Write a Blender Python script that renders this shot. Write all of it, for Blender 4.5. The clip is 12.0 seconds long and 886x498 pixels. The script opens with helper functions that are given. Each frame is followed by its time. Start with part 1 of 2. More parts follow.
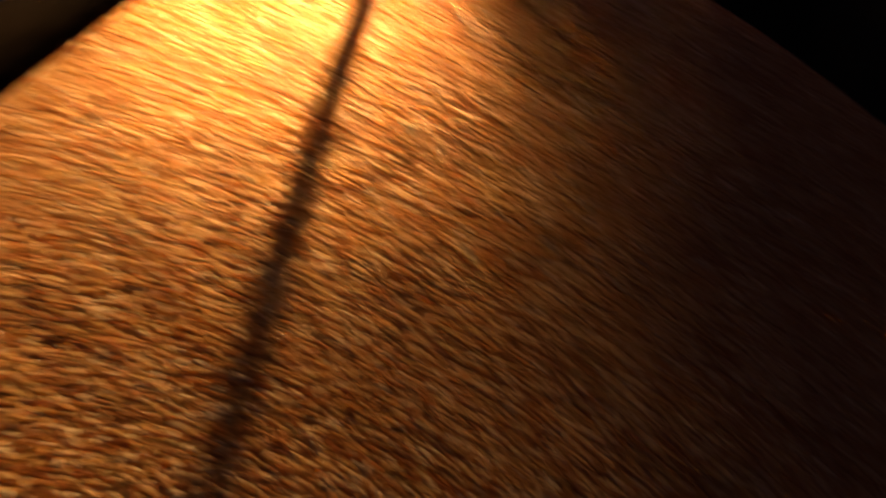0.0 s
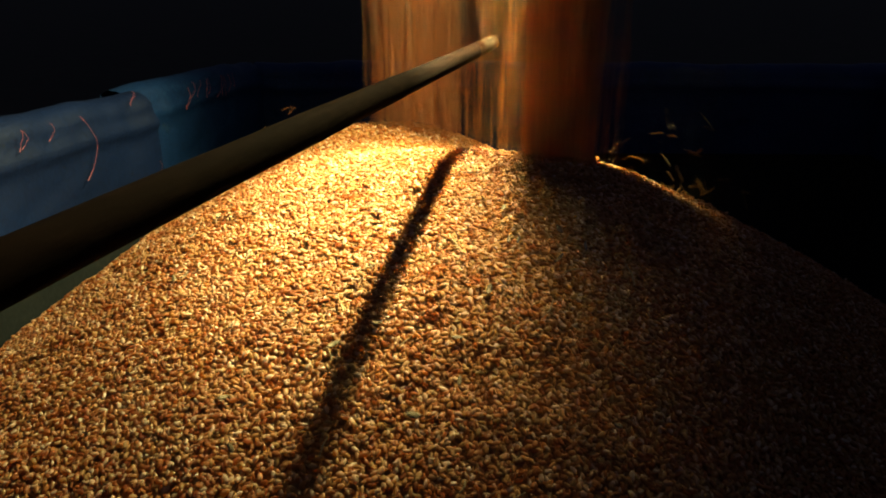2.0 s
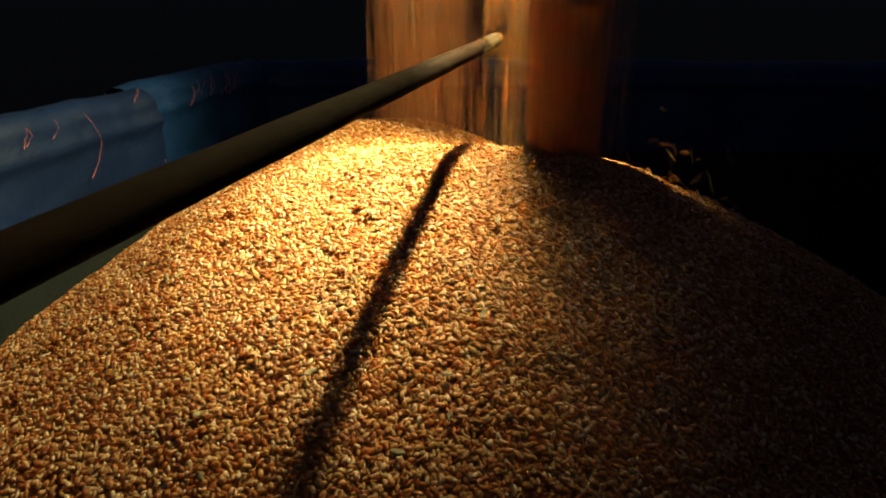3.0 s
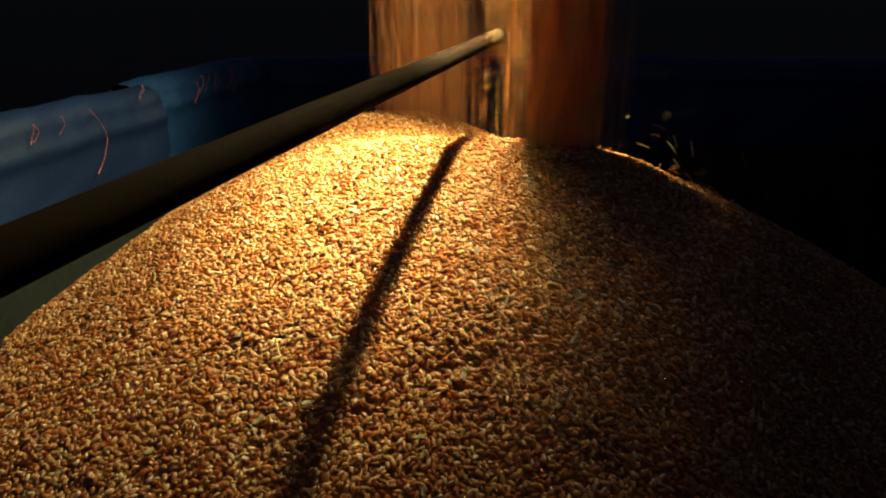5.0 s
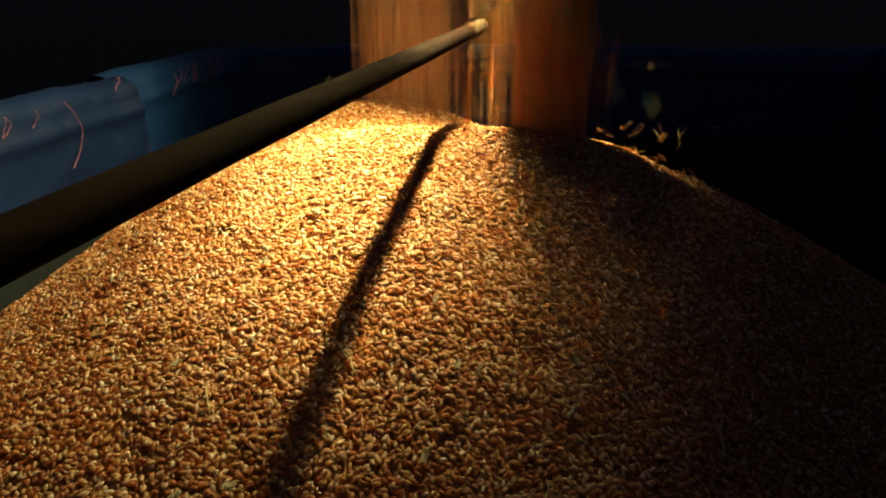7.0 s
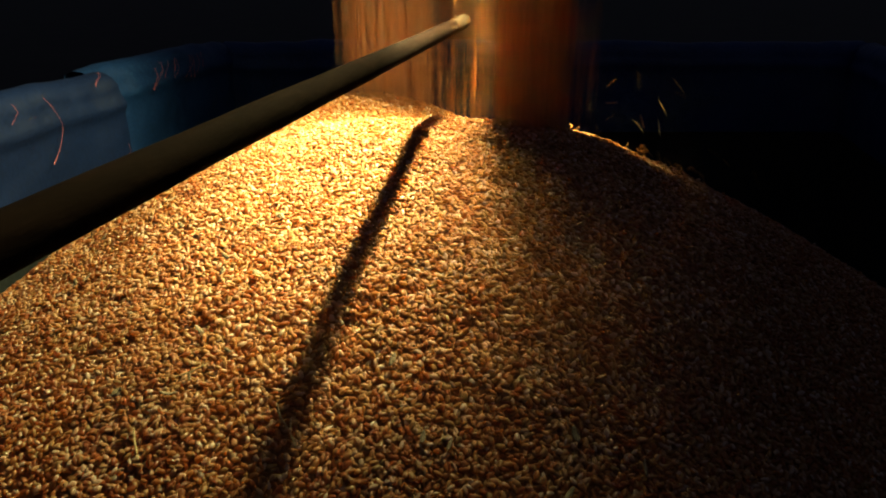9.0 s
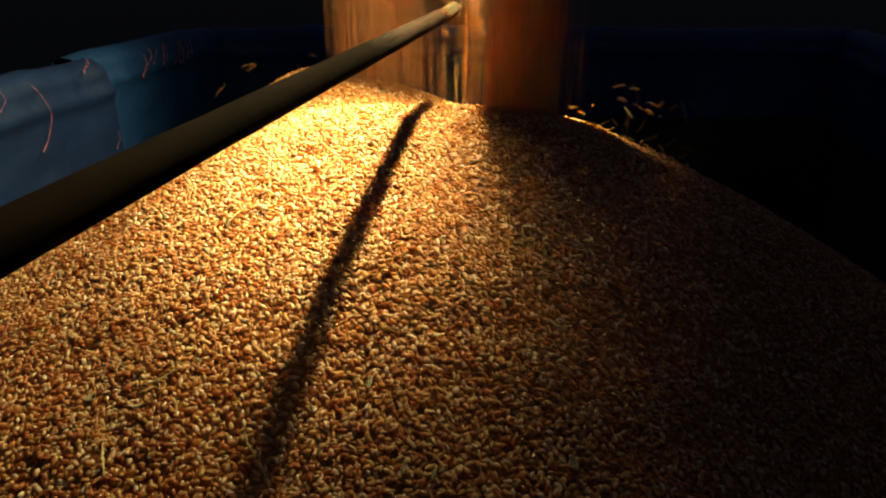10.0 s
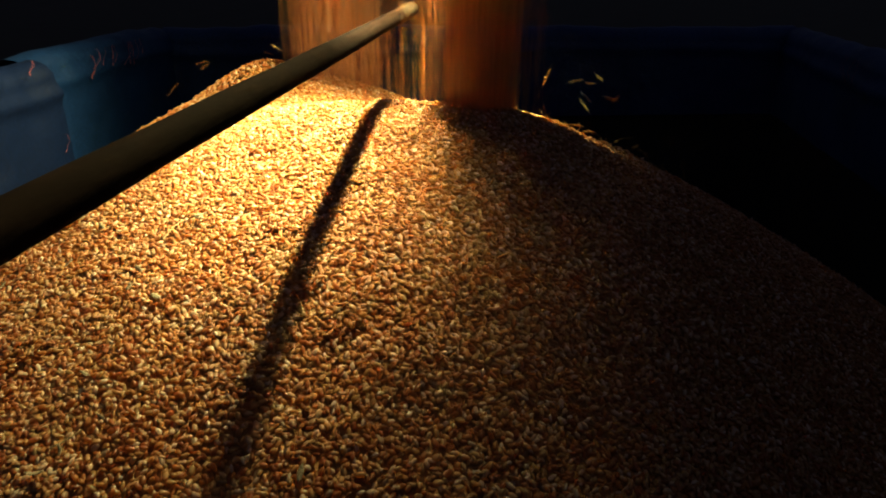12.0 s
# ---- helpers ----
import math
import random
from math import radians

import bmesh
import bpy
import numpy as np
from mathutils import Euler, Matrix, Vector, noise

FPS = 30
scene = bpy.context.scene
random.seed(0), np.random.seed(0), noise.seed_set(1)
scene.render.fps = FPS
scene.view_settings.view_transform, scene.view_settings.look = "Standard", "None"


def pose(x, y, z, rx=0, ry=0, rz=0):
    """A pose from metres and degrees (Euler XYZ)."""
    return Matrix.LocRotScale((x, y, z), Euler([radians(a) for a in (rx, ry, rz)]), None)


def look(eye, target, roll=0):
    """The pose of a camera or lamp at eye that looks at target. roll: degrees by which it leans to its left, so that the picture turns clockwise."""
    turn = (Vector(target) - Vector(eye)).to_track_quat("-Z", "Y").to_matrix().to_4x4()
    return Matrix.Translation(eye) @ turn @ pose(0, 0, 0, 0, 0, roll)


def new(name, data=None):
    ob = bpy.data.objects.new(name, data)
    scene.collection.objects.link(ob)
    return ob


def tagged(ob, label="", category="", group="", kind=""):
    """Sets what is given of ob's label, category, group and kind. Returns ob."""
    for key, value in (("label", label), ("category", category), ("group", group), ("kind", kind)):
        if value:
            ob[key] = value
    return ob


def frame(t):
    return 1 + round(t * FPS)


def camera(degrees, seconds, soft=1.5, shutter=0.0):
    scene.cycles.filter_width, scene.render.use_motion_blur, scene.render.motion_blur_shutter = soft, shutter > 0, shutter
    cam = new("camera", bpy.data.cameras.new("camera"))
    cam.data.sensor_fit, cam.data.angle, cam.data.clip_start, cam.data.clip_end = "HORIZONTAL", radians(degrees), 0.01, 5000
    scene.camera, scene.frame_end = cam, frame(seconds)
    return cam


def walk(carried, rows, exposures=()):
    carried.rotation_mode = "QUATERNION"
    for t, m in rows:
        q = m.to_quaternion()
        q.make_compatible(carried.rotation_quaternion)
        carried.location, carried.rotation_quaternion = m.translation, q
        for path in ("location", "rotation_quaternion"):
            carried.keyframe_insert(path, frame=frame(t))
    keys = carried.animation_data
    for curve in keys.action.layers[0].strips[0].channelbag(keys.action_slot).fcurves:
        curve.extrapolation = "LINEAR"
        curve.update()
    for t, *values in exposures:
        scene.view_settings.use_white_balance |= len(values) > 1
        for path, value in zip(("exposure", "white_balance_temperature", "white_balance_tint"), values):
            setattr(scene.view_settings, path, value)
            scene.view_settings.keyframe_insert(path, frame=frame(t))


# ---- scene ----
ZE = 1.35  # height of the lens over the trailer bed at the start
cam = camera(66, 12.0, soft=1.9, shutter=0.8)


def aim(x, y, z, yaw, down, roll):
    return pose(x, y, ZE + z, 90 - down, 0, yaw) @ pose(0, 0, 0, 0, 0, roll)


walk(cam, [
    (0.0, aim(-0.040, 0.010, 0.000, 6.20, 39.80, 2.40)),
    (0.1, aim(-0.037, 0.010, -0.006, 11.40, 36.80, 0.80)),
    (0.2, aim(-0.033, 0.008, -0.009, 12.48, 34.28, -0.11)),
    (0.3, aim(-0.034, 0.009, -0.014, 14.30, 30.60, -0.30)),
    (0.4, aim(-0.033, 0.009, -0.018, 15.52, 26.91, -0.35)),
    (0.5, aim(0.001, -0.002, -0.005, 14.97, 23.68, -0.05)),
    (1.0, aim(-0.000, 0.001, -0.001, 13.68, 21.29, 0.11)),
    (1.5, aim(-0.000, 0.000, 0.000, 13.57, 21.14, 0.18)),
    (2.0, aim(0.000, -0.004, 0.003, 13.55, 21.27, -0.09)),
    (2.5, aim(0.000, 0.003, 0.001, 13.78, 21.36, -0.09)),
    (4.5, aim(0.006, -0.013, 0.003, 14.30, 21.63, -0.33)),
    (5.0, aim(0.006, -0.011, 0.002, 14.30, 21.72, -0.28)),
    (5.5, aim(0.002, 0.001, 0.001, 14.20, 21.99, -0.38)),
    (6.0, aim(0.003, -0.003, 0.001, 14.07, 22.02, -0.29)),
    (6.5, aim(-0.001, -0.002, 0.002, 13.27, 22.32, -0.27)),
    (7.0, aim(0.002, 0.004, 0.002, 12.87, 22.53, -0.16)),
    (9.0, aim(0.002, -0.005, 0.004, 11.35, 22.93, -0.00)),
    (9.5, aim(0.002, -0.004, 0.007, 10.99, 23.36, 0.10)),
    (10.0, aim(0.002, -0.013, 0.010, 10.49, 24.12, 0.14)),
    (10.5, aim(0.001, -0.018, 0.011, 9.07, 24.98, 0.24)),
    (11.0, aim(0.005, -0.010, 0.012, 8.66, 24.96, 0.03)),
    (11.5, aim(-0.001, -0.021, 0.011, 7.30, 24.64, 0.17)),
    (12.0, aim(-0.001, -0.017, 0.012, 6.78, 24.20, 0.43)),
], exposures=[(0.0, 0.8, 10000, 52), (0.2, 0.45, 8800, 42), (0.5, 0.08, 7400, 30), (1.0, 0.0, 6700, 12), (1.6, 0.0, 6500, 10), (7.0, 0.05, 6500, 10), (10.0, 0.2, 6500, 10), (12.0, 0.3, 6500, 10)])

# ---- light ----
LAMP = Vector((-0.1005, 1.046, ZE + 0.52))
world = bpy.data.worlds.new("night")
scene.world = world
world.use_nodes = True
bg = world.node_tree.nodes["Background"]
bg.inputs["Color"].default_value = (0.20, 0.23, 0.34, 1)
bg.inputs["Strength"].default_value = 0.09
# one work lamp: a wide flood turned towards the west side and a narrow hot beam, side by side under its shade
for beam, energy, wide, soft_radius, goal in (("flood_beam", 250, 134, 0.055, (-0.83, 0.67, ZE - 0.05)),
                                              ("hot_beam", 1500, 50, 0.034, (-0.170, 0.900, ZE - 0.23))):
    lamp_data = bpy.data.lights.new(beam, "SPOT")
    lamp_data.energy, lamp_data.color = energy, (1.0, 0.955, 0.40)
    lamp_data.shadow_soft_size, lamp_data.spot_size, lamp_data.spot_blend = soft_radius, radians(wide), 1.0
    new(beam, lamp_data).matrix_world = look(LAMP, goal)


# ---- materials ----
def material(name, rough=0.6, metal=0.0):
    m = bpy.data.materials.new(name)
    m.use_nodes = True
    n = m.node_tree.nodes
    b = n["Principled BSDF"]
    b.inputs["Roughness"].default_value, b.inputs["Metallic"].default_value = rough, metal
    return m, n, m.node_tree.links, b


def ramp(n, stops):
    r = n.new("ShaderNodeValToRGB")
    r.color_ramp.elements[0].position, r.color_ramp.elements[0].color = stops[0][0], (*stops[0][1], 1)
    r.color_ramp.elements[1].position, r.color_ramp.elements[1].color = stops[-1][0], (*stops[-1][1], 1)
    for p, c in stops[1:-1]:
        r.color_ramp.elements.new(p).color = (*c, 1)
    return r


def noisy(name, stops, scale, rough, metal=0.0, bump=0.2, fine=12.0, stretch=(1, 1, 1), gloss=0.5):
    """A surface with stains at one scale and grain at another."""
    m, n, l, b = material(name, rough, metal)
    b.inputs["Specular IOR Level"].default_value = gloss
    co = n.new("ShaderNodeTexCoord")
    mp = n.new("ShaderNodeMapping")
    mp.inputs["Scale"].default_value = stretch
    l.new(co.outputs["Object"], mp.inputs["Vector"])
    big, small = n.new("ShaderNodeTexNoise"), n.new("ShaderNodeTexNoise")
    big.inputs["Scale"].default_value, small.inputs["Scale"].default_value = scale, scale * fine
    big.inputs["Detail"].default_value = small.inputs["Detail"].default_value = 6
    mix = n.new("ShaderNodeMath")
    mix.operation = "MULTIPLY_ADD"
    mix.inputs[1].default_value = 0.45
    half = n.new("ShaderNodeMath")
    half.operation = "MULTIPLY"
    half.inputs[1].default_value = 0.55
    for t in (big, small):
        l.new(mp.outputs["Vector"], t.inputs["Vector"])
    l.new(big.outputs["Fac"], half.inputs[0])
    l.new(small.outputs["Fac"], mix.inputs[0])
    l.new(half.outputs[0], mix.inputs[2])
    r = ramp(n, stops)
    l.new(mix.outputs[0], r.inputs["Fac"])
    l.new(r.outputs["Color"], b.inputs["Base Color"])
    bp = n.new("ShaderNodeBump")
    bp.inputs["Strength"].default_value, bp.inputs["Distance"].default_value = bump, 0.01
    l.new(mix.outputs[0], bp.inputs["Height"])
    l.new(bp.outputs["Normal"], b.inputs["Normal"])
    return m


def grain_material(name):
    m, n, l, b = material(name, 0.30)
    b.inputs["Specular IOR Level"].default_value = 0.7
    g = n.new("ShaderNodeNewGeometry")
    r = ramp(n, [(0.0, (0.16, 0.040, 0.018)), (0.16, (0.34, 0.090, 0.042)), (0.34, (0.46, 0.17, 0.070)), (0.50, (0.57, 0.27, 0.105)),
                 (0.60, (0.42, 0.27, 0.120)), (0.74, (0.68, 0.40, 0.19)), (0.90, (0.82, 0.58, 0.40)), (1.0, (0.90, 0.75, 0.60))])
    l.new(g.outputs["Random Per Island"], r.inputs["Fac"])
    co, t = n.new("ShaderNodeTexCoord"), n.new("ShaderNodeTexNoise")
    t.inputs["Scale"].default_value = 260
    l.new(co.outputs["Object"], t.inputs["Vector"])
    mx = n.new("ShaderNodeMix")
    mx.data_type, mx.blend_type = "RGBA", "MULTIPLY"
    mx.inputs["Factor"].default_value = 0.45
    l.new(r.outputs["Color"], mx.inputs["A"])
    l.new(t.outputs["Fac"], mx.inputs["B"])
    l.new(mx.outputs["Result"], b.inputs["Base Color"])
    thin, add = n.new("ShaderNodeBsdfTranslucent"), n.new("ShaderNodeMixShader")
    add.inputs["Fac"].default_value = 0.49
    deep = n.new("ShaderNodeMix")  # light that passes through a kernel turns deep orange
    deep.data_type, deep.blend_type = "RGBA", "MIX"
    deep.inputs["Factor"].default_value = 0.8
    deep.inputs["B"].default_value = (0.96, 0.47, 0.06, 1)
    l.new(mx.outputs["Result"], deep.inputs["A"])
    l.new(deep.outputs["Result"], thin.inputs["Color"])
    l.new(b.outputs["BSDF"], add.inputs[1])
    l.new(thin.outputs["BSDF"], add.inputs[2])
    l.new(add.outputs["Shader"], n["Material Output"].inputs["Surface"])
    return m


GRAIN = grain_material("grain")
GRAIN_BED = noisy("grain_bed", [(0.3, (0.22, 0.09, 0.02)), (0.7, (0.50, 0.23, 0.06))], 40, 0.7, bump=0.8, fine=5)
STRAW = noisy("straw", [(0.3, (0.38, 0.26, 0.10)), (0.7, (0.62, 0.48, 0.24))], 60, 0.6)
HUSK = noisy("husk", [(0.3, (0.15, 0.10, 0.05)), (0.7, (0.32, 0.23, 0.13))], 90, 0.6, bump=0.4)
TARP = noisy("blue_tarp", [(0.3, (0.0007, 0.0052, 0.032)), (0.55, (0.0014, 0.0095, 0.056)), (0.75, (0.004, 0.019, 0.088))], 3.5, 0.7, bump=0.35, fine=30, gloss=0.25)
STEEL = noisy("rusty_steel", [(0.35, (0.008, 0.0026, 0.0016)), (0.55, (0.015, 0.0056, 0.0034)), (0.75, (0.036, 0.016, 0.0105))], 9, 0.9, 0.0, bump=0.3, fine=9, stretch=(1, 0.35, 1), gloss=0.05)
PALE_END = noisy("pale_mottled_metal", [(0.38, (0.008, 0.004, 0.0025)), (0.54, (0.016, 0.010, 0.006)), (0.68, (0.060, 0.044, 0.032))], 45, 0.9, 0.0, bump=0.5, fine=4, gloss=0.05)
BOARD = noisy("grey_steel_sheet", [(0.3, (0.010, 0.012, 0.014)), (0.55, (0.022, 0.025, 0.028)), (0.75, (0.05, 0.045, 0.04))], 5, 0.6, 0.2, bump=0.25, fine=14, gloss=0.3)
BLACK = noisy("black_paint", [(0.3, (0.010, 0.010, 0.011)), (0.7, (0.03, 0.03, 0.032))], 12, 0.5, 0.2)
# a bluer sheet; its colour is also raised to replace light the curtains block
TARP_BRIGHT = noisy("brightened_blue_tarp", [(0.3, (0.0032, 0.0165, 0.060)), (0.55, (0.005, 0.028, 0.125)), (0.75, (0.013, 0.058, 0.17))], 4.5, 0.6, bump=0.35, fine=26, gloss=0.3)
THREAD = noisy("red_thread", [(0.3, (0.24, 0.04, 0.06)), (0.7, (0.40, 0.12, 0.15))], 50, 0.8)
SOIL = noisy("soil", [(0.3, (0.012, 0.010, 0.008)), (0.7, (0.03, 0.024, 0.018))], 1.2, 0.95, bump=0.6)


# ---- mesh helpers ----
def part(name, bm, mat, parent=None, label="", smooth=False):
    me = bpy.data.meshes.new(name)
    bm.to_mesh(me)
    bm.free()
    me.materials.append(mat)
    if smooth:
        me.polygons.foreach_set("use_smooth", [True] * len(me.polygons))
    ob = new(name, me)
    ob.parent = parent
    return tagged(ob, label)


def empty(name, m, label, category, group="", kind=""):
    e = new(name)
    e.empty_display_size = 0.05
    e.matrix_world = m
    return tagged(e, label, category, group, kind)


def box(bm, x0, x1, y0, y1, z0, z1, bevel=0.0):
    c = Matrix.LocRotScale(((x0 + x1) / 2, (y0 + y1) / 2, (z0 + z1) / 2), None, (x1 - x0, y1 - y0, z1 - z0))
    r = bmesh.ops.create_cube(bm, size=1, matrix=c)
    if bevel:
        es = list({e for v in r["verts"] for e in v.link_edges})
        bmesh.ops.bevel(bm, geom=es, offset=bevel, segments=2, affect="EDGES")


def tube(bm, pts, rad, sides=10, cap=True):
    """A round bar through the points; rad: one radius or one for each point."""
    rings = []
    pts = [Vector(p) for p in pts]
    for i, p in enumerate(pts):
        d = (pts[min(i + 1, len(pts) - 1)] - pts[max(i - 1, 0)]).normalized()
        q = d.to_track_quat("Z", "Y")
        r = rad[i] if isinstance(rad, (list, tuple)) else rad
        rings.append([bm.verts.new(p + q @ Vector((r * math.cos(2 * math.pi * k / sides), r * math.sin(2 * math.pi * k / sides), 0))) for k in range(sides)])
    for a, b in zip(rings, rings[1:]):
        for k in range(sides):
            bm.faces.new((a[k], a[(k + 1) % sides], b[(k + 1) % sides], b[k]))
    if cap:
        bm.faces.new(rings[0][::-1]), bm.faces.new(rings[-1])


def array_mesh(name, verts, faces, mat):
    """A mesh out of arrays of corners and of triangles."""
    me = bpy.data.meshes.new(name)
    me.vertices.add(len(verts))
    me.vertices.foreach_set("co", np.asarray(verts, dtype=np.float32).ravel())
    k = faces.shape[1]
    me.loops.add(faces.size)
    me.loops.foreach_set("vertex_index", faces.astype(np.int32).ravel())
    me.polygons.add(len(faces))
    me.polygons.foreach_set("loop_start", np.arange(0, faces.size, k, dtype=np.int32))
    me.polygons.foreach_set("use_smooth", np.ones(len(faces), dtype=bool))
    me.update(calc_edges=True)
    me.materials.append(mat)
    return me


def kernel_shape():
    """One kernel of unit half-length: a flat-bellied drop, blunt at one end."""
    v, f, rings, sides = [(-1.0, 0, 0)], [], ((-0.45, 0.47), (0.42, 0.53)), 5
    for x, r in rings:
        for k in range(sides):
            a = 2 * math.pi * k / sides + 0.3
            v.append((x, r * math.cos(a), r * 0.72 * math.sin(a)))
    v.append((0.98, 0, 0.05))
    for k in range(sides):
        j = (k + 1) % sides
        a, c = 1, 1 + sides
        f += [(0, a + j, a + k), (a + k, a + j, c + j), (a + k, c + j, c + k), (c + k, c + j, 1 + 2 * sides)]
    return np.array(v), np.array(f)


KV, KF = kernel_shape()


def kernels(name, places, normals, rng, half=0.0047, lie=0.34):
    """Kernels at the places, most of them lying along the surface, as one mesh."""
    n = len(places)
    a = rng.uniform(0, 2 * math.pi, n)
    ref = np.where(np.abs(normals[:, :1]) < 0.9, np.array([[1.0, 0, 0]]), np.array([[0, 1.0, 0]]))
    u = np.cross(normals, ref)
    u /= np.linalg.norm(u, axis=1)[:, None]
    w = np.cross(normals, u)
    d = u * np.cos(a)[:, None] + w * np.sin(a)[:, None] + normals * rng.normal(0, lie, n)[:, None]
    d /= np.linalg.norm(d, axis=1)[:, None]
    s = np.cross(normals + rng.normal(0, 0.35, (n, 3)), d)
    s /= np.linalg.norm(s, axis=1)[:, None]
    t = np.cross(d, s)
    size = half * rng.uniform(0.78, 1.2, n)
    wide = size * rng.uniform(0.8, 1.12, n)
    v = (places[:, None, :] + KV[None, :, :1] * (d * size[:, None])[:, None, :]
         + KV[None, :, 1:2] * (s * wide[:, None])[:, None, :] + KV[None, :, 2:] * (t * wide[:, None])[:, None, :])
    f = KF[None] + (np.arange(n) * len(KV))[:, None, None]
    return array_mesh(name, v.reshape(-1, 3), f.reshape(-1, 3), GRAIN)


# ---- the heap's shape ----
PEAKS = ((-0.412, 1.237, -0.255), (-0.090, 0.957, -0.230))
SLOPE, ROUND, RISE, FRONT, SKEW, WEST, FALL_OFF = 0.617, 0.185, 0.0026, 0.784, 0.188, 0.490, 0.791


def heap(x, y):
    both = []
    for px, py, pz in PEAKS:
        dy = y - py
        dx = x - px - SKEW * np.minimum(dy, 0)
        dx = np.where(dx < 0, WEST, 1.0) * dx
        dy = np.where(dy < 0, FRONT, 1.0) * dy
        both.append(pz - SLOPE * (np.sqrt(dx ** 2 + dy ** 2 + ROUND ** 2) - ROUND))
    a, b = both
    lumps = 0.006 * np.sin(7.3 * x + 2.1 * np.sin(5.1 * y)) * np.sin(6.7 * y + 1.3) + 0.0034 * np.sin(31 * x + 3 * np.sin(17 * y)) * np.sin(27 * y + 2 * np.sin(19 * x))
    return ZE + 0.02 * np.logaddexp(a / 0.02, b / 0.02) - FALL_OFF * np.maximum(0, -(x + 0.45)) ** 2 + lumps


def heap_normal(x, y):
    e = 0.004
    n = np.stack([-(heap(x + e, y) - heap(x - e, y)) / (2 * e), -(heap(x, y + e) - heap(x, y - e)) / (2 * e), np.ones_like(x)], axis=-1)
    return n / np.linalg.norm(n, axis=-1)[..., None]


# ---- the trailer ----
XL, XR, YB, YR, YF, RIM = -1.15, 0.88, 2.15, 2.55, -1.6, ZE - 0.243


def wall(name, p, q, label, seed, seam=-1.0, overlap=0.022, sheet=None):
    """A trailer side between two corners: boards with a blue tarp folded over the rim."""
    p, q = Vector(p), Vector(q)
    along = (q - p).normalized()
    side = Vector((along.y, -along.x, 0))  # inward
    e = empty(name, Matrix.Identity(4), label, "trailer wall", kind="structure")
    bm = bmesh.new()
    for a, b in ((0.02, 0.08),):
        c = [p - side * a, q - side * a, q - side * b, p - side * b]
        lo = [bm.verts.new((v.x, v.y, 0.0)) for v in c]
        hi = [bm.verts.new((v.x, v.y, RIM - 0.03)) for v in c]
        bm.faces.new(lo[::-1]), bm.faces.new(hi)
        for k in range(4):
            bm.faces.new((lo[k], lo[(k + 1) % 4], hi[(k + 1) % 4], hi[k]))
    part("side_board", bm, BOARD, e)
    # the tarp: down the inside, over the rim, a short way down the outside
    length = (q - p).length
    prof = []
    for k in range(26):
        prof.append((0.0, RIM - 0.03 - 0.27 * (1 - k / 25)))
    prof += [(-0.012, RIM - 0.012), (-0.03, RIM - 0.002), (-0.055, RIM), (-0.08, RIM - 0.01), (-0.092, RIM - 0.04), (-0.095, RIM - 0.12)]

    def column(bm, s, on_top):
        col = []
        for o, z in prof:
            d = RIM - z
            w = 0.012 * noise.noise((s * 2.2 + seed, d * 3.0, seed)) + 0.006 * noise.noise((s * 9 + seed, d * 5, 3.0 + seed)) + 0.0025 * noise.noise((s * 30, d * 26, seed))
            w += 0.005 * abs(noise.noise((s * 5 + d * 7, d * 9 - s * 2, 21.0 + seed)))
            if on_top:  # its free end stands up in a fold over the next sheet
                w += overlap + 0.014 * math.exp(-((seam - s) / 0.05) ** 2) * (0.6 + 0.4 * math.sin(9 * d + 1.0))
            elif seam > 0:
                w -= 0.015 * math.exp(-((s - seam) / 0.12) ** 2)
            w += 0.012 * math.exp(-((d - 0.075 - 0.01 * math.sin(3 * s)) / 0.018) ** 2)
            top = 0.012 * noise.noise((s * 3.5 + seed, 7.7, seed)) + 0.005 * noise.noise((s * 14, 1.7, seed)) + (0.0 if on_top or seam < 0 else 0.003)
            v = p + along * (s + (0.030 * (d - 0.05) / 0.3 if on_top and seam - s < 0.05 else 0.0)) + side * (o + w)
            col.append(bm.verts.new((v.x, v.y, z + top * max(0, 1 - d / 0.3))))
        return col

    # past the seam the bluer sheet, brightened in colour for missing lamp light
    stretches = ((0.0, seam, True, TARP), (seam - 0.02, length, False, TARP_BRIGHT)) if seam > 0 else ((0.0, length, False, sheet or TARP),)
    for s0, s1, on_top, mat in stretches:
        bm = bmesh.new()
        n = int((s1 - s0) / 0.0125)
        rows = [column(bm, s0 + (s1 - s0) * i / n, on_top) for i in range(n + 1)]
        for a, b in zip(rows, rows[1:]):
            for k in range(len(prof) - 1):
                bm.faces.new((a[k], a[k + 1], b[k + 1], b[k]))
        part("tarp", bm, mat, e, "creased blue woven tarp folded over the rim", smooth=True)
    return e


def threads(p, seed, n, drop):
    """Frayed red threads hanging from the tarp's edge, as one tuft."""
    rng = random.Random(seed)
    e = empty("frayed_thread_tuft", Matrix.Translation(p), "frayed red threads hanging from the blue tarp edge", "frayed threads", "tufts of frayed thread")
    for i in range(n):
        bm = bmesh.new()
        yy = rng.uniform(-0.05, 0.05) if n > 2 else 0.0
        d = drop * (rng.uniform(0.55, 1.15) if n > 1 else 0.95)
        bow, drift, turn = rng.uniform(0.10, 0.30) * d, rng.uniform(-0.35, 0.1) * d, rng.uniform(0.8, 1.5)
        pts = []
        for k in range(13):
            u = k / 12
            pts.append((0.010 + 0.004 * math.sin(5 * u + i), yy + bow * math.sin(math.pi * turn * u) + drift * u + 0.0012 * math.sin(17 * u + i), -d * u))
        thick = 0.00042 * rng.uniform(0.8, 1.3)
        tube(bm, pts, [thick] * 11 + [thick * 1.7, thick * 2.2], 5)
        part("thread", bm, THREAD, e)
    return e


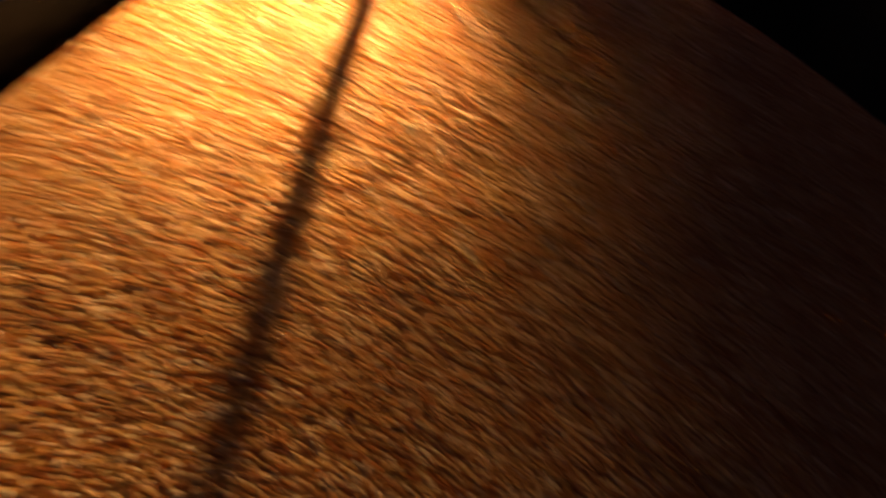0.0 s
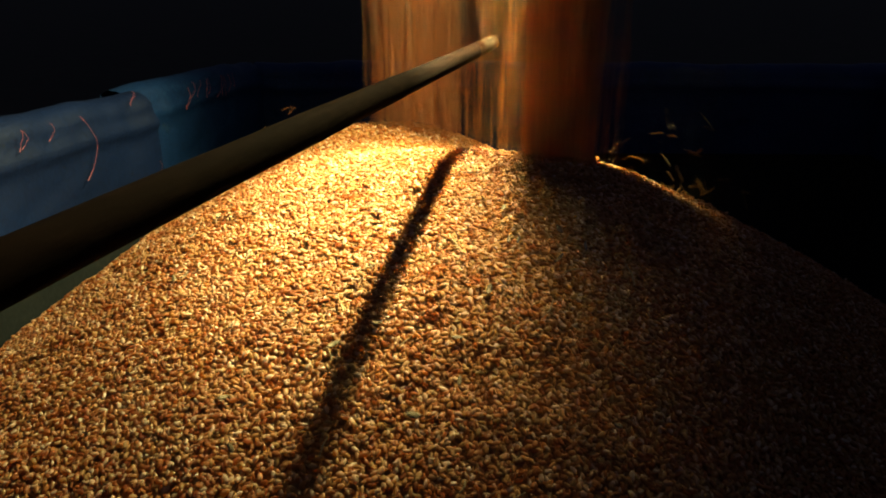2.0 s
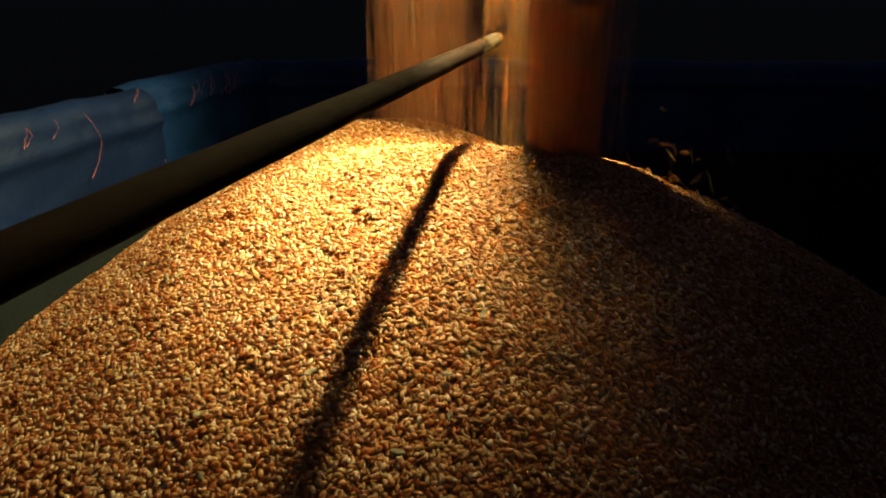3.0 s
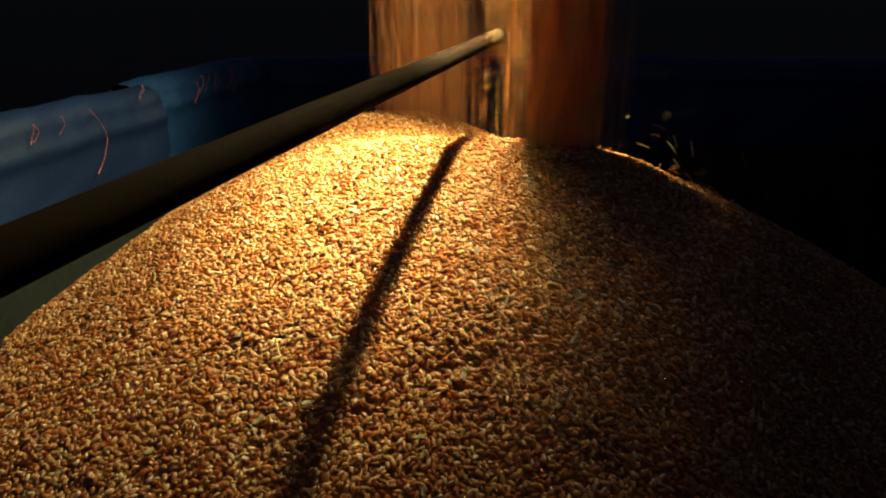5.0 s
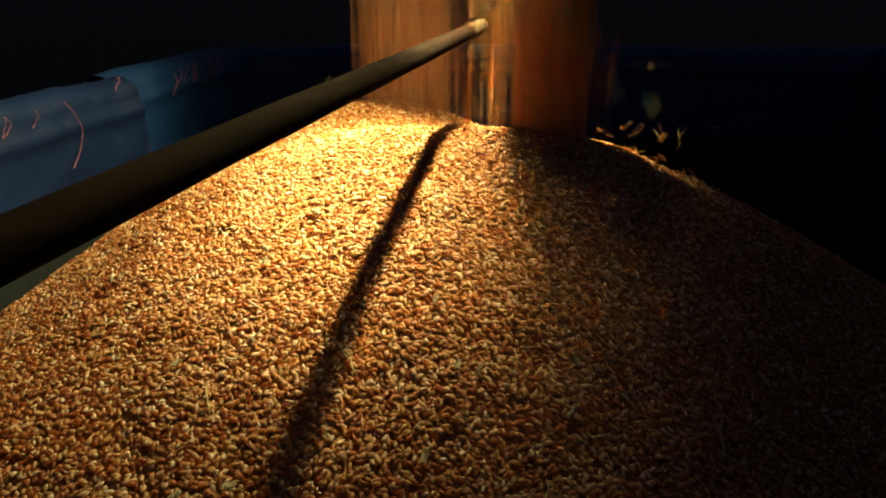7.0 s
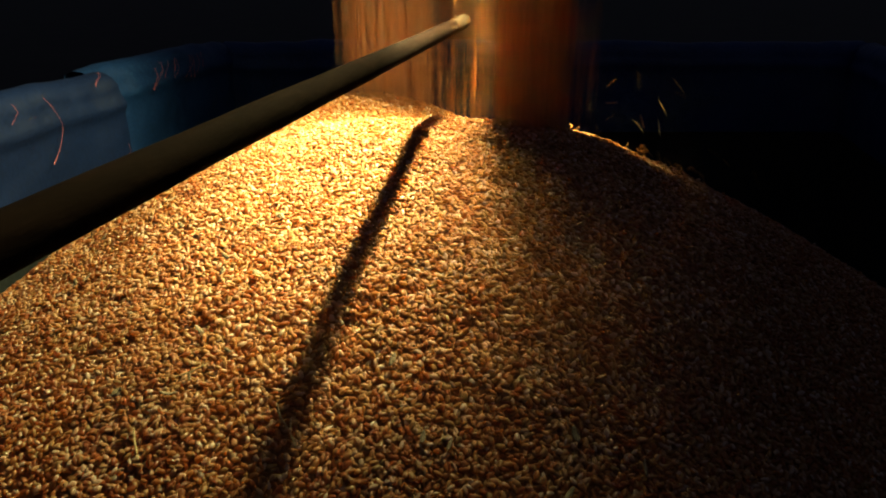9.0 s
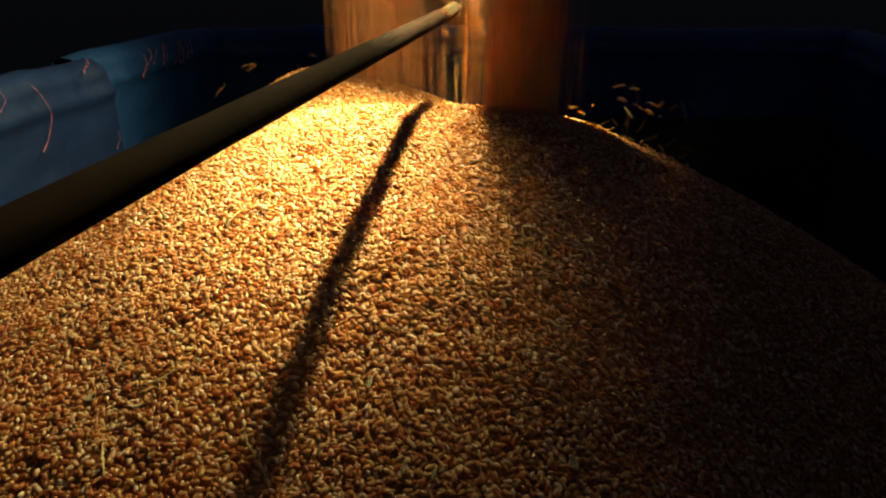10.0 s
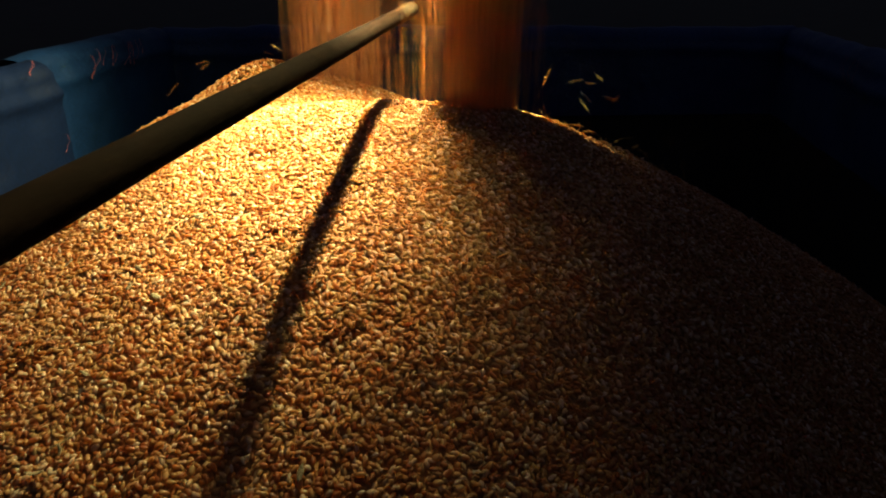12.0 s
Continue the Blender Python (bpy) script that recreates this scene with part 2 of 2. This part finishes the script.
def build_trailer():
    wall("wall_west", (XL, YF, 0), (XL, YB, 0), "trailer side lined with a creased blue tarp", 1.0, seam=1.50 - YF)
    wall("wall_north", (XL - 0.03, YB - 0.006, 0), (XR + 0.04, YR + 0.008, 0), "dark trailer end wall lined with blue tarp", 5.0, sheet=TARP_BRIGHT)
    wall("wall_east", (XR, YR, 0), (XR, YF, 0), "trailer side lined with blue tarp in shadow", 9.0, sheet=TARP_BRIGHT)
    wall("wall_south", (XR, YF, 0), (XL, YF, 0), "trailer tailgate lined with blue tarp", 13.0)
    bm = bmesh.new()
    box(bm, XL - 0.08, XR + 0.08, YF - 0.08, YR + 0.08, -0.08, -0.002)
    tagged(part("floor", bm, STEEL), "steel trailer bed under the grain", "floor", kind="structure")
    bm = bmesh.new()
    bmesh.ops.create_grid(bm, x_segments=40, y_segments=40, size=1500, matrix=Matrix.Translation((0, 0, -1.15)))
    tagged(part("ground", bm, SOIL), "dark soil ground at night", "ground", kind="structure")


PIPE_X, PIPE_Z = -0.193, ZE - 0.0875


def build_pipe():
    e = empty("metal_pole", pose(PIPE_X, 0, PIPE_Z), "long thin rusty metal pole over the grain heap", "pole")
    bm = bmesh.new()
    ys = np.linspace(YF - 0.1, 1.115, 100)
    tube(bm, [(0.002 * noise.noise((y * 1.5, 0, 0)), y, 0.002 * noise.noise((y * 1.5, 5, 0))) for y in ys], [0.011 + 0.0003 * noise.noise((y * 11, 1, 2)) for y in ys], 28)
    part("tube", bm, STEEL, e, smooth=True)
    # the far end: greyer, with paler mottling than the tube
    bm = bmesh.new()
    tube(bm, [(0, 1.030, 0), (0, 1.034, 0), (0, 1.06, 0), (0.001, 1.10, 0.001), (0.002, 1.128, 0.002), (0.003, 1.132, 0.002)], [0.0111, 0.0113, 0.0113, 0.0114, 0.0108, 0.008], 20)
    part("pale_tip", bm, PALE_END, e, "pale mottled end of the pole", smooth=True)
    bm = bmesh.new()
    box(bm, -0.02, 0.02, YF - 0.07, YF - 0.03, RIM - PIPE_Z, -0.008, 0.003)
    part("bracket", bm, STEEL, e)


def build_lamp():
    """A work lamp on an arm that reaches over the heap from a post behind the trailer, above what the lens takes in."""
    e = empty("work_lamp", Matrix.Translation((LAMP.x, 2.9, -1.15)), "black work lamp on a long arm over the heap", "lamp")
    top, far = LAMP.z + 1.15, LAMP.y - 2.9
    bm = bmesh.new()
    tube(bm, [(0, 0, 0), (0, 0, top + 0.12)], 0.03, 14)
    part("post", bm, BLACK, e)
    bm = bmesh.new()
    tube(bm, [(0, 0.06, top + 0.10), (0, far, top + 0.10)], 0.015, 12)
    part("arm", bm, BLACK, e)
    bm = bmesh.new()
    tube(bm, [(0, far, top + h) for h in (0.03, 0.032, 0.06, 0.085, 0.09)], [0.046, 0.046, 0.042, 0.03, 0.02], 24)
    part("shade", bm, BLACK, e)


# ---- the heap ----
def build_heap():
    e = empty("grain_heap", Matrix.Identity(4), "heap of golden grain kernels filling the trailer", "grain heap", kind="stuff")
    nx, ny = 140, 200
    xs, ys = np.linspace(XL + 0.03, XR - 0.03, nx), np.linspace(YF + 0.03, 2.19, ny)
    X, Y = np.meshgrid(xs, ys)
    Z = np.maximum(heap(X, Y) - 0.0025, 0.02)
    v = np.stack([X, Y, Z], -1).reshape(-1, 3)
    i = (np.arange(ny - 1)[:, None] * nx + np.arange(nx - 1)[None]).ravel()
    f = np.stack([i, i + 1, i + nx + 1, i + nx], -1)
    bed = new("grain_bed", array_mesh("grain_bed", v, f, GRAIN_BED))
    bed.parent = e
    rng = np.random.default_rng(4)
    for k, (x0, x1, y0, y1, step) in enumerate(HEAP_ZONES):
        gx, gy = np.meshgrid(np.arange(x0, x1, step), np.arange(y0, y1, step * 0.87))
        gx[1::2] += step / 2
        x = gx.ravel() + rng.normal(0, step * 0.28, gx.size)
        y = gy.ravel() + rng.normal(0, step * 0.28, gx.size)
        nrm = heap_normal(x, y)
        z = heap(x, y) + rng.normal(0.0, 0.0015, x.size)
        ob = new("kernels", kernels("kernels", np.stack([x, y, z], -1), nrm, rng))
        ob.parent = e
        tagged(ob, kind="stuff")
    return e


def build_mound(e):
    """The fresh mound that grows under the far curtain."""
    rng = np.random.default_rng(14)
    g = np.arange(-0.30, 0.30, 0.0068)
    X, Y = (a.ravel() for a in np.meshgrid(g, g))
    X, Y = X + rng.normal(0, 0.002, X.size), Y + rng.normal(0, 0.002, X.size)
    r = np.sqrt(X ** 2 + Y ** 2 + 0.06 ** 2)
    keep = r < 0.19
    X, Y, r = X[keep], Y[keep], r[keep]
    Z = -0.72 * (r - 0.06) + rng.normal(0, 0.0012, X.size)
    n = np.stack([0.72 * X / r, 0.72 * Y / r, np.ones_like(X)], -1)
    n /= np.linalg.norm(n, axis=1)[:, None]
    ob = new("fresh_mound", kernels("fresh_mound", np.stack([X, Y, Z], -1), n, rng))
    ob.parent = e
    tagged(ob, kind="stuff")
    bm = bmesh.new()
    bmesh.ops.create_cone(bm, segments=40, radius1=0.18, radius2=0.03, depth=0.125, cap_ends=True, matrix=Matrix.Translation((0, 0, -0.078)))
    part("mound_core", bm, GRAIN_BED, ob)
    return ob


HEAP_ZONES = ((-1.0, 0.58, 0.22, 1.05, 0.00485), (-1.08, 0.6, 1.05, 1.5, 0.0075))


# ---- falling grain ----
TOP, LOW, LOOP, SETS = 1.05, -0.62, 15, 5  # from and to, about the lens's height; steps of a thirtieth
STEP = (TOP - LOW) / (LOOP - 1)
STREAMS, FLYING, SLIDING, STRAWS = [], [], [], []


def build_stream(x, y, core, fringe, lean, count, loose, seed, label):
    """One curtain, in rigid sets of kernels that follow each other down: a packed core and loose strands round it.
    core, fringe: half-widths across and along the trailer; lean: how far the strands hang off to the east."""
    rng = np.random.default_rng(seed)
    tall, n = STEP * LOOP / SETS, count + loose
    strand_a, strand_r = rng.uniform(0, 2 * math.pi, 60), rng.uniform(0.0, 1.0, 60) ** 0.8
    for k in range(SETS):
        a, r = rng.uniform(0, 2 * math.pi, n), np.sqrt(rng.uniform(0, 1, n))
        px = core[0] * r * np.cos(a) + rng.normal(0, 0.004, n)
        py = core[1] * r * np.sin(a) + rng.normal(0, 0.004, n)
        pick = rng.integers(0, 60, loose)
        free = rng.uniform(0, 1, loose) < 0.4
        sa = np.where(free, a[:loose], strand_a[pick])
        sr = np.where(free, r[:loose], strand_r[pick])
        px[:loose] = lean + (core[0] * 0.7 + (fringe[0] - core[0] * 0.7) * sr) * np.cos(sa) + rng.normal(0, 0.0022, loose)
        py[:loose] = (core[1] * 0.7 + (fringe[1] - core[1] * 0.7) * sr) * np.sin(sa) + rng.normal(0, 0.0022, loose)
        pz = rng.uniform(0, tall, n)
        d = rng.normal(0, 1, (n, 3))
        d /= np.linalg.norm(d, axis=1)[:, None]
        ob = new("falling_grain", kernels("falling_grain", np.stack([px, py, pz], -1), d, rng, half=0.0044))
        tagged(ob, label, "falling grain", "falling grain", kind="stuff")
        STREAMS.append((ob, x, y, k * LOOP // SETS))


def fall_rows(x, y, ahead):
    """Round and round: down through the heap's top, and back up in one step."""
    last, rows = round(12.0 * FPS), []
    for n in range(last + 1):
        j = (n + ahead) % LOOP
        if n in (0, 1, last - 1, last) or j % 3 == 0 or j == LOOP - 1:
            rows.append((n / FPS, pose(x, y, ZE + TOP - STEP * j)))
    return rows


def one_kernel(name, seed, half):
    rng = np.random.default_rng(seed)
    d = rng.normal(0, 1, (1, 3))
    d /= np.linalg.norm(d)
    return kernels(name, np.zeros((1, 3)), d, rng, half=half)


def build_flying():
    """Single kernels and husks that bounce off the heap's top."""
    rng = random.Random(5)
    shapes = [one_kernel("flying_kernel", 50 + k, h) for k, h in enumerate((0.0034, 0.0038, 0.0042, 0.0048))]
    for k in range(150):
        east = k % 5 < 3
        low = k % 3 > 0
        ob = new("flying_kernel", shapes[rng.choice((0, 0, 1, 1, 2, 3))])
        tagged(ob, "golden grain kernel bouncing off the heap", "grain kernel", "bouncing kernels")
        if east:
            p = (rng.uniform(-0.03, 0.16), rng.uniform(0.98, 1.10))
            v = (rng.uniform(0.1, 0.8), rng.uniform(-0.2, 0.3), rng.uniform(0.25, 0.75) if low else rng.uniform(0.6, 1.4))
        else:
            p = (rng.uniform(-0.56, -0.32), rng.uniform(1.22, 1.40))
            v = (rng.uniform(-0.95, -0.1), rng.uniform(-0.3, 0.3), rng.uniform(0.2, 0.6) if low else rng.uniform(0.4, 1.1))
        FLYING.append((ob, p, v, rng.randrange(20), rng.uniform(-180, 180)))
    for k in range(10):  # chaff and bits of straw thrown up with them
        long, bend = rng.uniform(0.009, 0.020), rng.uniform(-0.003, 0.003)
        bm = bmesh.new()
        tube(bm, [(0, -long / 2, 0), (bend, -long / 6, 0.001), (bend, long / 6, 0), (0, long / 2, 0.001)], [0.0005, 0.0009, 0.0010, 0.0004], 6)
        ob = tagged(part("flying_straw", bm, STRAW), "pale bit of straw thrown up from the heap", "straw", "flying straw")
        if k % 4:
            p, v = (rng.uniform(0.0, 0.12), rng.uniform(0.95, 1.06)), (rng.uniform(0.1, 0.6), rng.uniform(-0.2, 0.2), rng.uniform(0.9, 1.7))
        else:
            p, v = (rng.uniform(-0.5, -0.4), rng.uniform(1.25, 1.38)), (rng.uniform(-0.7, -0.2), rng.uniform(-0.2, 0.2), rng.uniform(0.6, 1.2))
        FLYING.append((ob, p, v, rng.randrange(20), rng.uniform(-180, 180)))


def fly_rows(p, v, ahead, tilt):
    z0 = float(heap(np.array(p[0]), np.array(p[1]))) - 0.012
    path = []
    for j in range(30):
        t = j / FPS
        x, y, z = p[0] + v[0] * t, p[1] + v[1] * t, z0 + v[2] * t - 4.9 * t * t
        path.append((x, y, z))
        if j > 2 and z < float(heap(np.array(x), np.array(y))) - 0.015:
            break
    rows, last, loop = [], round(12.0 * FPS), len(path) + 2
    for n in range(last + 1):
        j = min((n + ahead) % loop, len(path) - 1)
        rows.append((n / FPS, path[j]))
    return [(t, pose(q[0], q[1], q[2] + RISE * (t - 1.5), tilt, tilt * 0.6, tilt)) for t, q in rows]


# ---- grain that slides down the heap ----
def slide_place(angle, s):
    """A place on the heap, s metres down from the peak in that direction; before that it is still buried under the peak."""
    px, py, pz = PEAKS[1]
    r = max(s, 0.0) * 0.85 + 0.015
    x, y = px + r * math.sin(angle), py - r * math.cos(angle)
    ax, ay = np.array(x), np.array(y)
    n = Vector(heap_normal(ax, ay))
    z = float(heap(ax, ay)) + 0.0015 + max(min(s, 0.0), -0.16)
    down = Vector((math.sin(angle), -math.cos(angle), 0))
    across = n.cross(down).normalized()
    down = across.cross(n)
    m = Matrix((down, across, n)).transposed().to_4x4()
    return Matrix.Translation((x, y, z)) @ m


def slide_speed(angle):
    """The front slides fastest, the west flank hardly at all."""
    return 0.012 + 0.034 * math.exp(-(min(angle + 0.25, 0.0) / 0.33) ** 2)


def slide_rows(angle, s0, rise=False):
    rows = []
    for k in range(25):
        t = 0.5 * k
        m = slide_place(angle, s0 + slide_speed(angle) * t)
        if rise:
            m = Matrix.Translation((0, 0, RISE * (t - 1.5) + 0.003)) @ m
        rows.append((t, m))
    return rows


def build_sliding(e):
    rng = np.random.default_rng(21)
    meshes = []
    for k in range(6):
        n = 95
        r, a = 0.038 * np.sqrt(rng.uniform(0, 1, n)), rng.uniform(0, 2 * math.pi, n)
        p = np.stack([r * np.cos(a), r * np.sin(a), rng.normal(0.0, 0.0012, n) - 0.0022 * (r / 0.038) ** 2], -1)
        up = np.tile(np.array([[0.0, 0.0, 1.0]]), (n, 1))
        meshes.append(kernels("sliding_grain", p, up, rng))
    pick = random.Random(8)
    for k in range(210):
        angle = pick.uniform(-1.25, 0.75)
        travel = slide_speed(angle) * 12.0
        s0 = -travel + (0.85 + travel) * math.sqrt(pick.random())
        ob = new("sliding_grain", meshes[k % 6])
        ob.parent = e
        tagged(ob, kind="stuff")
        SLIDING.append((ob, angle, s0))


def build_straws():
    pick = random.Random(3)
    for k in range(20):
        long, bend = pick.uniform(0.012, 0.032), pick.uniform(-0.003, 0.003)
        bm = bmesh.new()
        tube(bm, [(0.0, -long / 2, 0.002), (bend, 0, 0.004), (0.0, long / 2, 0.003 + abs(bend))], [0.0006, 0.0009, 0.0005], 6)
        bmesh.ops.rotate(bm, verts=bm.verts, cent=(0, 0, 0), matrix=Matrix.Rotation(pick.uniform(0, 3.1), 3, "Z"))
        ob = part("straw_piece", bm, STRAW)
        tagged(ob, "short pale straw piece lying on the grain", "straw", "straw on the heap")
        STRAWS.append((ob, pick.uniform(-1.3, 0.5), pick.uniform(0.05, 0.55)))


def build_husks():
    """Curled flakes of chaff that lie among the kernels."""
    pick = random.Random(17)
    for k in range(46):
        long, wide, curl = pick.uniform(0.0045, 0.010), pick.uniform(0.0014, 0.0032), pick.uniform(0.10, 0.30)
        bm = bmesh.new()
        n, sheets = 7, []
        for lift in (0.0, 0.0004):
            rows = []
            for i in range(n):
                u = i / (n - 1)
                half = wide * (0.12 + math.sin(math.pi * (0.06 + 0.9 * u)) ** 0.8)
                x = long * (2 * u - 1)
                rows.append([bm.verts.new((x, half * v, 0.003 + lift + curl * long * (2 * u - 1) ** 2 + 0.25 * half * v * v + 0.0004 * math.sin(9 * u + k))) for v in (-1, 0, 1)])
            sheets.append(rows)
        for rows, flip in zip(sheets, (True, False)):
            for a, b in zip(rows, rows[1:]):
                for j in (0, 1):
                    f = (a[j], b[j], b[j + 1], a[j + 1])
                    bm.faces.new(f[::-1] if flip else f)
        lo, hi = sheets
        rim_lo = [r[0] for r in lo] + [lo[-1][1]] + [r[2] for r in reversed(lo)] + [lo[0][1]]
        rim_hi = [r[0] for r in hi] + [hi[-1][1]] + [r[2] for r in reversed(hi)] + [hi[0][1]]
        for i in range(len(rim_lo)):
            j = (i + 1) % len(rim_lo)
            bm.faces.new((rim_lo[i], rim_lo[j], rim_hi[j], rim_hi[i]))
        bmesh.ops.rotate(bm, verts=bm.verts, cent=(0, 0, 0), matrix=Matrix.Rotation(pick.uniform(-0.35, 0.35), 3, "X"))
        bmesh.ops.rotate(bm, verts=bm.verts, cent=(0, 0, 0), matrix=Matrix.Rotation(pick.uniform(0, 6.28), 3, "Z"))
        ob = part("chaff_husk", bm, HUSK, smooth=True)
        tagged(ob, "curled grey-green chaff husk lying on the grain", "chaff", "husks on the heap")
        STRAWS.append((ob, pick.uniform(-1.25, 0.35), pick.uniform(0.08, 0.62)))


HEAP, MOUND = [], []


def motions():
    for ob, x, y, ahead in STREAMS:
        walk(ob, fall_rows(x, y, ahead))
    for ob, p, v, ahead, tilt in FLYING:
        walk(ob, fly_rows(p, v, ahead, tilt))
    for ob, angle, s0 in SLIDING:
        walk(ob, slide_rows(angle, s0))
    for ob, angle, s0 in STRAWS:
        walk(ob, slide_rows(angle, s0, rise=True))
    walk(MOUND[0], [(t, pose(-0.505, 1.30, ZE - 0.228 - d)) for t, d in ((0.0, 0.095), (3.0, 0.085), (5.0, 0.066), (7.0, 0.046), (9.0, 0.020), (10.5, 0.008), (12.0, 0.0))])
    walk(HEAP[0], [(t, pose(0, 0, RISE * (t - 1.5))) for t in (0.0, 3.0, 6.0, 9.0, 12.0)])


build_trailer()
build_pipe()
build_lamp()
HEAP.append(build_heap())
build_sliding(HEAP[0])
MOUND.append(build_mound(HEAP[0]))
for x, y, z, n, drop in ((XL, 1.245, -0.262, 1, 0.15), (XL, 1.425, -0.235, 2, 0.03), (XL, 1.76, -0.25, 6, 0.06), (XL, 1.90, -0.25, 5, 0.06),
                         (XL, 1.68, -0.262, 2, 0.055), (XL, 1.49, -0.42, 1, 0.045), (XL, 1.085, -0.262, 2, 0.06), (XL, 1.16, -0.26, 1, 0.04), (XR, 1.98, -0.262, 4, 0.06)):
    threads((x + (0.034 if x < 0 and y < 1.5 else 0.012 if x < 0 else -0.03), y, ZE + z), int(y * 100), n, drop)
build_stream(-0.067, 1.000, (0.055, 0.058), (0.112, 0.058), -0.018, 4000, 900, 11, "dense curtain of falling golden grain")
build_stream(-0.362, 1.28, (0.086, 0.055), (0.112, 0.075), 0.008, 3600, 500, 12, "thinner curtain of falling golden grain behind the pole")
build_flying()
build_straws()
build_husks()
motions()
